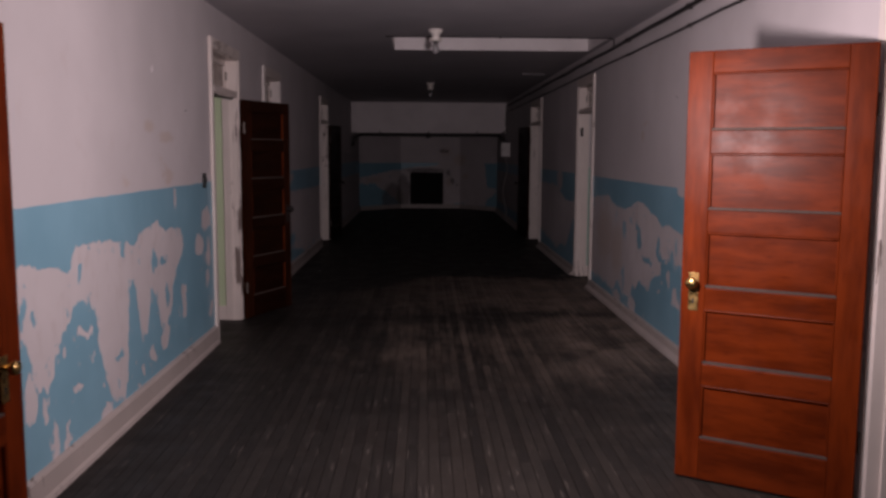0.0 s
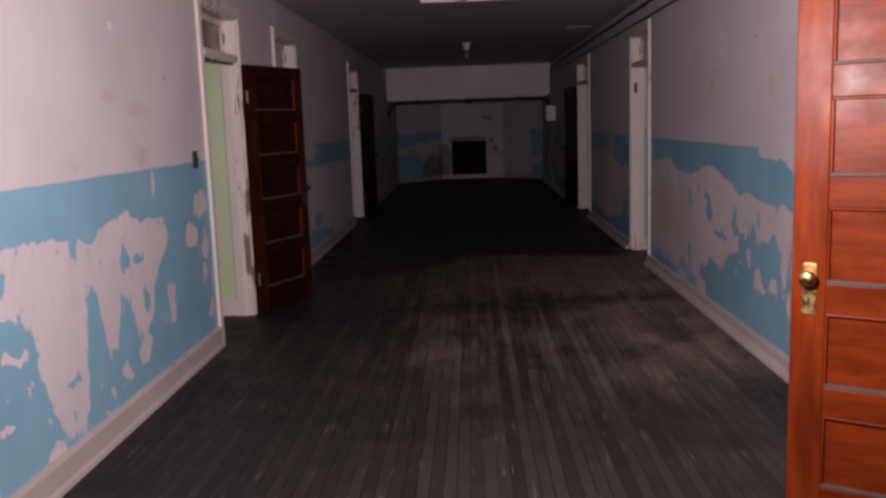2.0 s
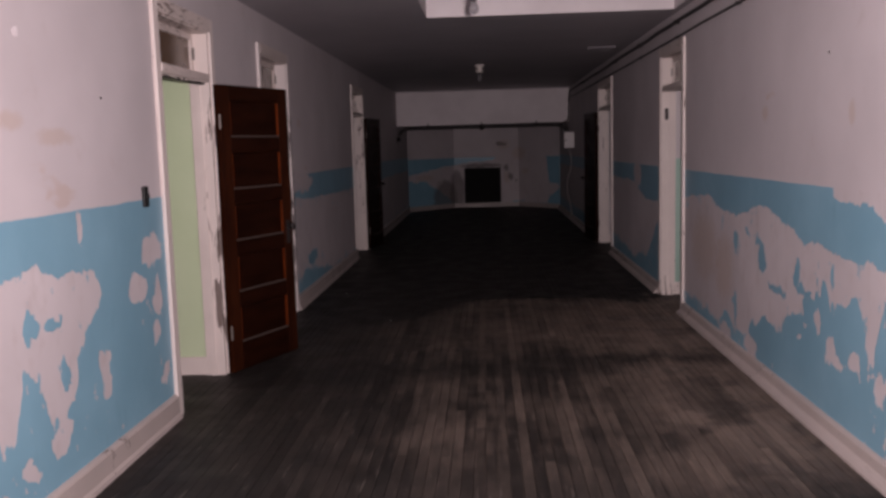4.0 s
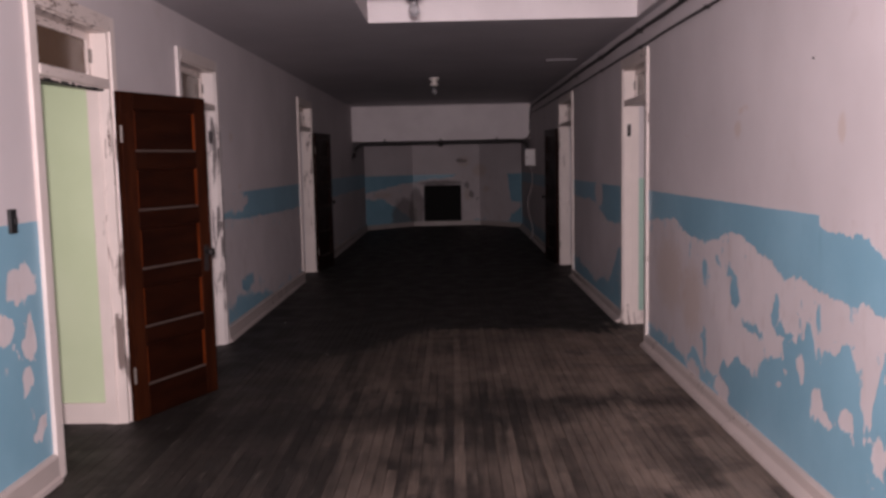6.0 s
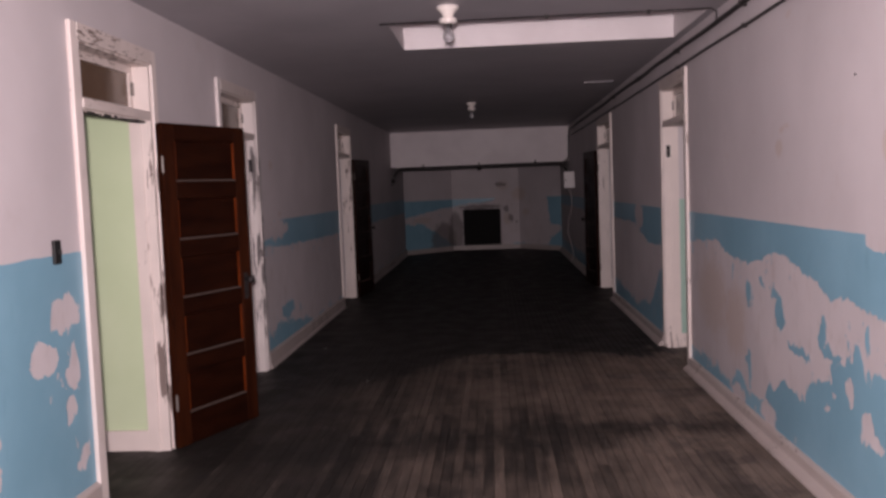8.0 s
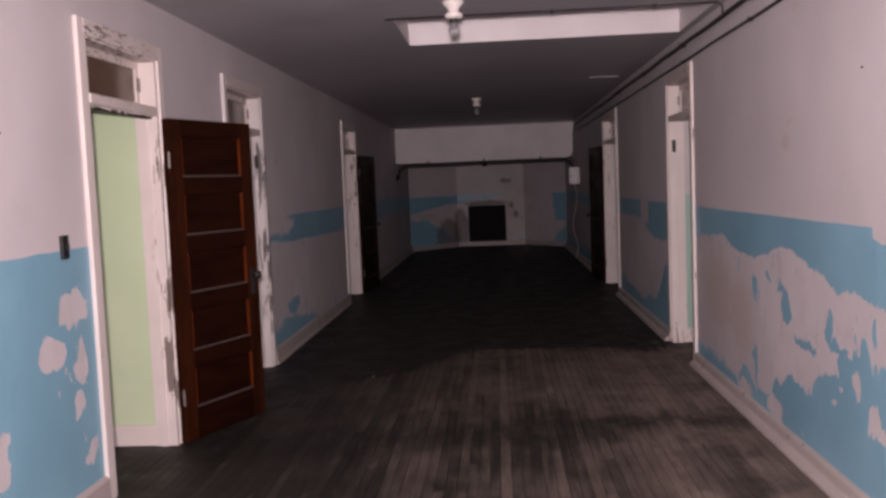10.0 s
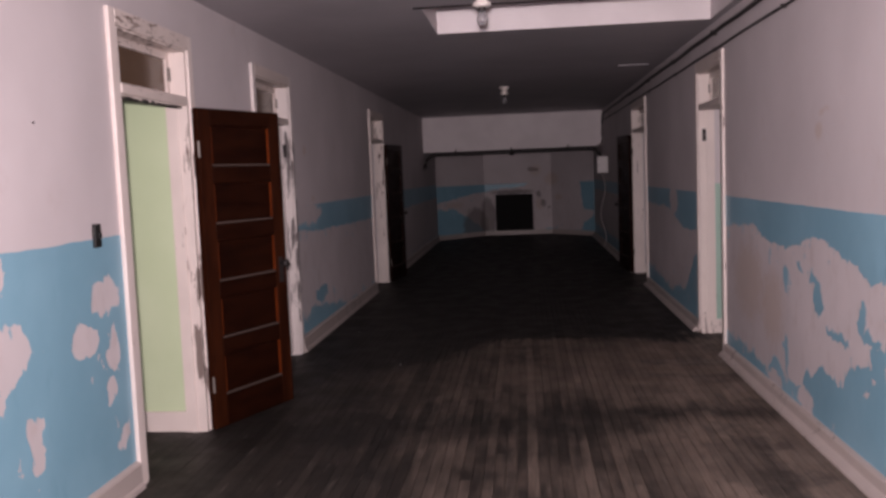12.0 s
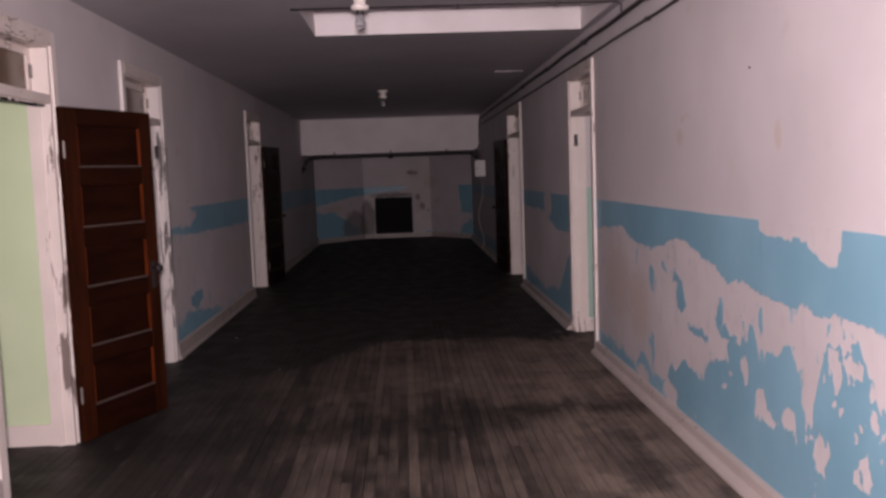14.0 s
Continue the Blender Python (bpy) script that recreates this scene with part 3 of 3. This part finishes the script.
def doorway(name, side, span, label, swing=None, width=0.77, flakes=M_TRIM, wood=None, knob=(0.985, 0.06)):
    """Cased doorway with transom. side -1 left wall, 1 right wall; swing: leaf hinge place and angle."""
    a, b = span
    wall = XL if side < 0 else XR
    door = thing(name, label, "door", "structure")

    def at(d0, d1):
        return sorted((wall + side * d0, wall + side * d1))

    out = at(-0.024, 0.0)
    part("casing_upright", boxes((*out, a, a + CASE - 0.012, 0, HEAD + 0.075), bevel=0.004), flakes, door)
    part("casing_upright", boxes((*out, b - CASE + 0.012, b, 0, HEAD + 0.075), bevel=0.004), flakes, door)
    part("casing_head", boxes((*at(-0.026, 0.0), a + CASE - 0.012, b - CASE + 0.012, HEAD - 0.012, HEAD + 0.075), bevel=0.004), M_BAR, door)
    i0, i1 = a + CASE, b - CASE
    deep = at(-0.012, THICK + 0.01)
    part("jamb", boxes((*deep, i0 - 0.001, i0 + 0.025, 0, HEAD)), flakes, door)
    part("jamb", boxes((*deep, i1 - 0.025, i1 + 0.001, 0, HEAD)), flakes, door)
    part("jamb_head", boxes((*deep, i0 + 0.025, i1 - 0.025, HEAD - 0.025, HEAD)), M_BAR, door)
    for y in (i0 + 0.025, i1 - 0.037):
        part("stop", boxes((*at(0.05, 0.085), y, y + 0.012, 0, 2.05)), flakes, door)
    part("transom_bar", boxes((*at(-0.018, 0.15), i0 + 0.025, i1 - 0.025, 2.05, 2.105), bevel=0.008), M_BAR, door, "flaking painted transom bar")
    z0, z1, s = 2.105, HEAD - 0.025, 0.045
    y0, y1 = i0 + 0.025, i1 - 0.025
    sash = part("transom_sash", boxes((*at(0.085, 0.12), y0, y0 + s, z0, z1), (*at(0.085, 0.12), y1 - s, y1, z0, z1), (*at(0.085, 0.12), y0 + s, y1 - s, z0, z0 + s * 0.6), (*at(0.085, 0.12), y0 + s, y1 - s, z1 - s, z1), bevel=0.003), M_BAR, door)
    part("pane", boxes((*at(0.1, 0.106), y0 + s, y1 - s, z0 + s * 0.6, z1 - s)), M_GLASS, sash, "dusty brown transom glass")
    part("transom_latch", boxes((*at(0.07, 0.085), y1 - 0.04, y1 - 0.018, 2.2, 2.28), bevel=0.003), M_STEEL, sash)
    if name == "door_2":
        rg = random.Random(8)
        # shadow line under the bar, modelled as a thin black strip
        part("shade_strip", boxes((*at(0.02, 0.06), y0, y1, 2.035, 2.05)), M_NEAR_BLACK, door, "dark strip standing in for the shadow under the transom bar")
        bm = bmesh.new()
        for i in range(22):
            ya = y0 + (y1 - y0) * i / 22
            box(bm, *at(-0.002, 0.001), ya, ya + rg.uniform(0.015, 0.04), 2.05 - rg.uniform(0.004, 0.03) * (1 - i / 30), 2.052)
        part("torn_paint", bm, M_BAR, door, "torn strips of pale paint")
    if swing:
        leaf(door, width, pose(swing[0], swing[1], 0.012, 0, 0, swing[2]), wood or (M_STILE, M_RAIL), knob)
    else:
        part("strike_plate", boxes((*at(0.015, 0.05), i1 - 0.0285, i1 - 0.025, 1.775, 1.885)), M_IRON, door, "dark iron hinge leaf")
    return door


doorway("door_1", -1, LEFT_DOORS[0], "red-brown panelled door standing open against the wall", (-1.545, 2.26, 82), 0.76, wood=(M_STILE, M_RAIL), knob=(0.75, 0.11))
doorway("door_2", -1, LEFT_DOORS[1], "dark red-brown five-panel door standing open beside a flaking white frame", (-1.525, 7.655, 67.5), 0.785, wood=DARK,
        flakes=flaking("flaking_trim_by_door", (0.75, 0.66, 0.62), (0.20, 0.155, 0.14), 0.69, front=-1.61, places=[(7.68, 0.5, 0.2, 0.32), (7.68, 0.95, 0.2, 0.12), (7.7, 1.75, 0.12, 0.3)]))
doorway("door_3", -1, LEFT_DOORS[2], "white painted door frame with heavily flaking paint", flakes=flaking("badly_flaking_trim", (0.72, 0.65, 0.63), (0.15, 0.13, 0.13), 0.67, front=-1.625, places=[(9.97, 1.0, 0.2, 0.35), (9.99, 0.5, 0.2, 0.25), (9.96, 1.7, 0.12, 0.4)]))
doorway("door_4", -1, LEFT_DOORS[3], "dark panelled door folded back beyond a white frame", (-1.535, 14.98, 81), wood=SHADED)
doorway("door_5", 1, RIGHT_DOORS[0], "glossy red-brown five-panel door swung into the corridor", (2.045, 3.34, 147.8), 0.79, knob=(0.955, 0.06))
doorway("door_6", 1, RIGHT_DOORS[1], "white painted door frame with transom and open doorway")
doorway("door_7", 1, RIGHT_DOORS[2], "white flaking door frame with dark door folded back", (2.045, 15.29, 96.5), wood=SHADED)


# closed dim rooms behind the doorways; end, near wall and ceiling are unseen closers
def room(side, span, material, n):
    a, b = span
    f = (XL - THICK if side < 0 else XR + THICK)
    x0, x1 = sorted((f + side * 0.011, f + side * 2.4))
    i0, i1 = a + CASE - 0.35, b - CASE
    far = whole(f"wall_room_{n}", boxes((x0, x1, i1 + 0.004, i1 + 0.1, 0, TOP)), material, "painted side wall of a small room off the corridor", "wall", "structure")
    e = f + side * 2.4
    ex = sorted((e, e + side * 0.1))
    whole(f"wall_room_{n}_rest", boxes((*ex, i0 - 0.1, i1 + 0.1, 0, TOP), (x0, x1, i0 - 0.1, i0, 0, TOP), (x0, x1, i0, i1, TOP, TOP + 0.1)), M_ROOM, "unseen plain grey walls added to close the side room", "wall", "structure")
    whole("baseboard", boxes((x0, x1, i1 - 0.02, i1 + 0.003, 0, 0.13), bevel=0.004), M_TRIM, "white painted baseboard in the side room", "baseboard", "structure")


for k, (side, span, mt) in enumerate(((-1, LEFT_DOORS[0], M_PLASTER), (-1, LEFT_DOORS[1], M_GREEN), (-1, LEFT_DOORS[2], M_PLASTER), (-1, LEFT_DOORS[3], M_PLASTER),
                                      (1, RIGHT_DOORS[0], M_PLASTER), (1, RIGHT_DOORS[1], M_DADO), (1, RIGHT_DOORS[2], M_PLASTER)), 1):
    room(side, span, mt, k)

# ---- pipes, fixtures ----
def bend(p, q, r, steps=6):
    """Points of a quarter bend from p to q, bulging at r."""
    p, q, r = Vector(p), Vector(q), Vector(r)
    return [tuple((1 - t) ** 2 * p + 2 * t * (1 - t) * r + t * t * q) for t in (i / steps for i in range(steps + 1))]


def sagging(x, z, y0, y1, r, name, label, tail=()):
    rng = random.Random(int(z * 100))
    pts = [(x, y0 + (y1 - y0) * i / 40, z + rng.uniform(-0.006, 0.006)) for i in range(41)]
    ob = thing(name, label, "pipe")
    part("run", tube(pts + list(tail), r), M_IRON, ob, "", True)
    for i in range(12):
        y = y0 + 0.7 + (y1 - y0 - 1) * i / 12
        part("clip", boxes((x - r - 0.003, XR, y, y + 0.016, z - r - 0.003, z + r + 0.003), bevel=0.002), M_IRON, ob)


sagging(XR - 0.03, 2.635, Y_BACK, 19.5, 0.017, "conduit", "dark metal conduit along the top of the wall",
        bend((XR - 0.03, 19.5, 2.635), (XR - 0.03, 19.95, 2.2), (XR - 0.03, 19.95, 2.635)) + bend((XR - 0.03, 20.0, 2.1), (XR - 0.25, 20.16, 1.985), (XR - 0.03, 20.16, 1.985)))
sagging(XR - 0.022, 2.5, Y_BACK, 19.5, 0.01, "cable", "thin dark cable clipped along the wall")
arch = thing("cross_pipe", "dark pipe with curved ends under the bulkhead", "pipe")
part("run", tube(bend((XL + 0.04, 20.12, 1.7), (XL + 0.3, 20.12, 1.975), (XL + 0.04, 20.12, 1.975)) + [(0.2, 20.12, 1.98)] + bend((XR - 0.3, 20.12, 1.975), (XR - 0.04, 20.12, 1.7), (XR - 0.04, 20.12, 1.975)), 0.035), M_IRON, arch, "", True)
part("flange", boxes((XL, XL + 0.02, 20.06, 20.18, 1.65, 1.77), bevel=0.004), M_IRON, arch)
for x in (-0.9, 0.25, 1.4):
    part("hanger", boxes((x - 0.015, x + 0.015, 20.105, 20.135, 2.0, 2.02), (x - 0.015, x + 0.015, 20.135, 20.199, 2.0, 2.06)), M_IRON, arch)
part("socket", lathe([(0.03, 1.9), (0.05, 1.92), (0.05, 1.95), (0.03, 1.97)], 16), M_IRON, arch, "small dark fitting", True).matrix_basis = pose(0.25, 20.12, 0)
ccond = thing("ceiling_conduit", "thin dark conduit across the ceiling beside the well", "pipe")
part("run", tube([(HX0 - 0.05, HY0 - 0.03, TOP - 0.008), (XR - 0.06, HY0 - 0.03, TOP - 0.008), (XR - 0.03, HY0 - 0.03, TOP - 0.03), (XR - 0.03, HY0 - 0.03, 2.65)], 0.006), M_IRON, ccond, "", True)
for x in (0.2, 0.9, 1.6):
    part("clip", boxes((x, x + 0.02, HY0 - 0.05, HY0 - 0.01, TOP - 0.02, TOP)), M_IRON, ccond)


def lampholder(x, y):
    ob = thing("ceiling_lamp", "white porcelain ceiling lampholder with an unlit bulb", "ceiling lamp", "", pose(x, y, TOP), "corridor lampholders")
    part("base", lathe([(0.07, 0), (0.072, -0.012), (0.062, -0.026), (0.04, -0.045), (0.036, -0.075)]), M_PORCELAIN, ob, "", True)
    part("ring", lathe([(0.034, -0.073), (0.056, -0.08), (0.06, -0.095), (0.05, -0.108), (0.03, -0.112)]), M_PORCELAIN, ob, "", True)
    part("socket", lathe([(0.026, -0.11), (0.026, -0.128), (0.02, -0.135)]), M_IRON, ob, "dull metal socket", True)
    part("bulb", lathe([(0.015, -0.13), (0.02, -0.145), (0.032, -0.17), (0.036, -0.19), (0.03, -0.212), (0.014, -0.224), (0.003, -0.226)]), M_BULB, ob, "clear unlit glass bulb", True)


lampholder(0.25, 8.1)
lampholder(0.25, 14.5)
plate = thing("ceiling_plate", "small pale plate screwed to the ceiling", "plate")
part("cover", boxes((1.62, 1.92, 12.62, 12.9, TOP - 0.008, TOP), bevel=0.003), M_CEIL, plate)
part("lip", boxes((1.6, 1.94, 12.6, 12.62, TOP - 0.011, TOP), bevel=0.004), M_CEIL, plate)

sw = thing("light_switch", "black light switch box on the wall beside the door", "switch")
part("body", boxes((XL, XL + 0.018, 6.4, 6.46, 1.285, 1.398), bevel=0.004), M_BLACK, sw)
part("toggle", boxes((XL + 0.018, XL + 0.028, 6.425, 6.445, 1.33, 1.355), bevel=0.002), M_BLACK, sw)

wb = thing("wall_box", "white metal box fixed to the wall with a cable below", "electrical box")
part("body", boxes((XR - 0.2, XR, 19.2, 19.36, 1.47, 1.79), bevel=0.008), M_BOX, wb)
part("door", boxes((XR - 0.185, XR - 0.015, 19.188, 19.2, 1.49, 1.77), bevel=0.003), M_BOX, wb)
part("latch", boxes((XR - 0.175, XR - 0.16, 19.18, 19.188, 1.6, 1.65), bevel=0.002), M_STEEL, wb)
part("cable", tube([(XR - 0.1, 19.28, 1.475)] + [(XR - 0.1 + 0.05 * math.sin(i * 0.55), 19.28, 1.45 - i * 0.09) for i in range(15)] + [(XR - 0.1, 19.28, 0.02)], 0.009), M_CABLE, wb, "", True)

# small marks: nails in the walls and fallen paint chips
for x, y, z, turn in ((XL, 5.975, 1.855, 90), (XR, 6.385, 2.0, -90)):
    nail = whole("nail", lathe([(0.003, -0.02), (0.003, 0.004), (0.006, 0.005), (0.006, 0.007), (0.003, 0.008)], 10), M_IRON, "small dark nail driven into the wall", "nail")
    nail.matrix_basis = pose(x, y, z, 0, turn)


def chip(seed, size, m, label):
    rg = random.Random(seed)
    bm = bmesh.new()
    ring = [(size * rg.uniform(0.6, 1) * math.cos(a), size * rg.uniform(0.6, 1) * math.sin(a)) for a in (i * 0.9 for i in range(7))]
    low, high = ([bm.verts.new((px, py, z + 0.15 * abs(px))) for px, py in ring] for z in (0.0, 0.002))
    bm.faces.new(low[::-1]), bm.faces.new(high)
    for i in range(7):
        bm.faces.new((low[i], low[(i + 1) % 7], high[(i + 1) % 7], high[i]))
    whole("paint_chip", bm, M_WHITE, label, "paint chip").matrix_basis = m


chip(1, 0.03, pose(XL, 5.24, 2.08, 0, 90), "curled pale flake of paint on the wall")
chip(2, 0.012, pose(-1.24, 10.98, 0.0), "pale paint chip lying on the dark floorboards")
chip(3, 0.01, pose(-0.59, 9.45, 0.0), "tiny pale paint chip lying on the floorboards")

# ---- floor: dark sub-base and strip boards ----
whole("subfloor", boxes((XL - 3, XR + 3, Y_BACK - 0.2, YC + 1, -0.12, -0.018)), M_SUB, "dark base under the floorboards", "floor", "structure")
for k, (x0, x1) in enumerate(((XL - 3, XL - THICK), (XR + THICK, XR + 3))):
    whole(f"floor_room_{k + 1}", boxes((x0, x1, Y_BACK, YC, -0.018, 0.0)), M_FLOOR_FAR, "dark worn floor of the side rooms", "floor", "structure")
floor = thing("floor", "dark worn narrow wooden floorboards with scuffed patches", "floor", "structure")
rng = random.Random(4)
W = 0.058
far = []
lengths = [1.9, 2.4, 2.9]
meshes = {}


def board_mesh(L):
    if L not in meshes:
        me = bpy.data.meshes.new("board")
        bm = boxes((0.0007, W - 0.0007, 0.0007, L - 0.0007, -0.018, 0))
        for v in bm.verts:
            if v.co.z > -0.001:
                v.co.x += 0.0008 * (1 if v.co.x < W / 2 else -1)
        bm.to_mesh(me)
        bm.free()
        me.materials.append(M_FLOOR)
        meshes[L] = me
    return meshes[L]


count = 0
x = XL - THICK
while x < XR + THICK - 0.001:
    y = Y_BACK - rng.choice(lengths) * rng.random()
    while y < YC + 0.2:
        L = rng.choice(lengths)
        dz = rng.uniform(-0.0012, 0)
        if XL - 0.05 < x < XR and y + L > 4.2 and y < 8.4 and count < 298:
            ob = new("board", board_mesh(L))
            ob.parent, ob.location = floor, (x, y, dz)
            count += 1
        else:
            far.append((x, y, dz, L))
        y += L
    x += W
verts, faces = [], []
for x, y, dz, L in far:
    i = len(verts)
    g = 0.0008
    verts += [(x + g * 2, y + g, dz), (x + W - g * 2, y + g, dz), (x + W - g * 2, y + L - g, dz), (x + g * 2, y + L - g, dz),
              (x + g, y + g, -0.018), (x + W - g, y + g, -0.018), (x + W - g, y + L - g, -0.018), (x + g, y + L - g, -0.018)]
    faces += [(i, i + 1, i + 2, i + 3), (i, i + 4, i + 5, i + 1), (i + 1, i + 5, i + 6, i + 2), (i + 2, i + 6, i + 7, i + 3), (i + 3, i + 7, i + 4, i)]
me = bpy.data.meshes.new("far_boards")
me.from_pydata(verts, [], faces)
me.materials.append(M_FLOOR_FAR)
ob = new("far_boards", me)
ob.parent = floor
tagged(ob, "dark floorboards further along the corridor", "", "", "stuff")
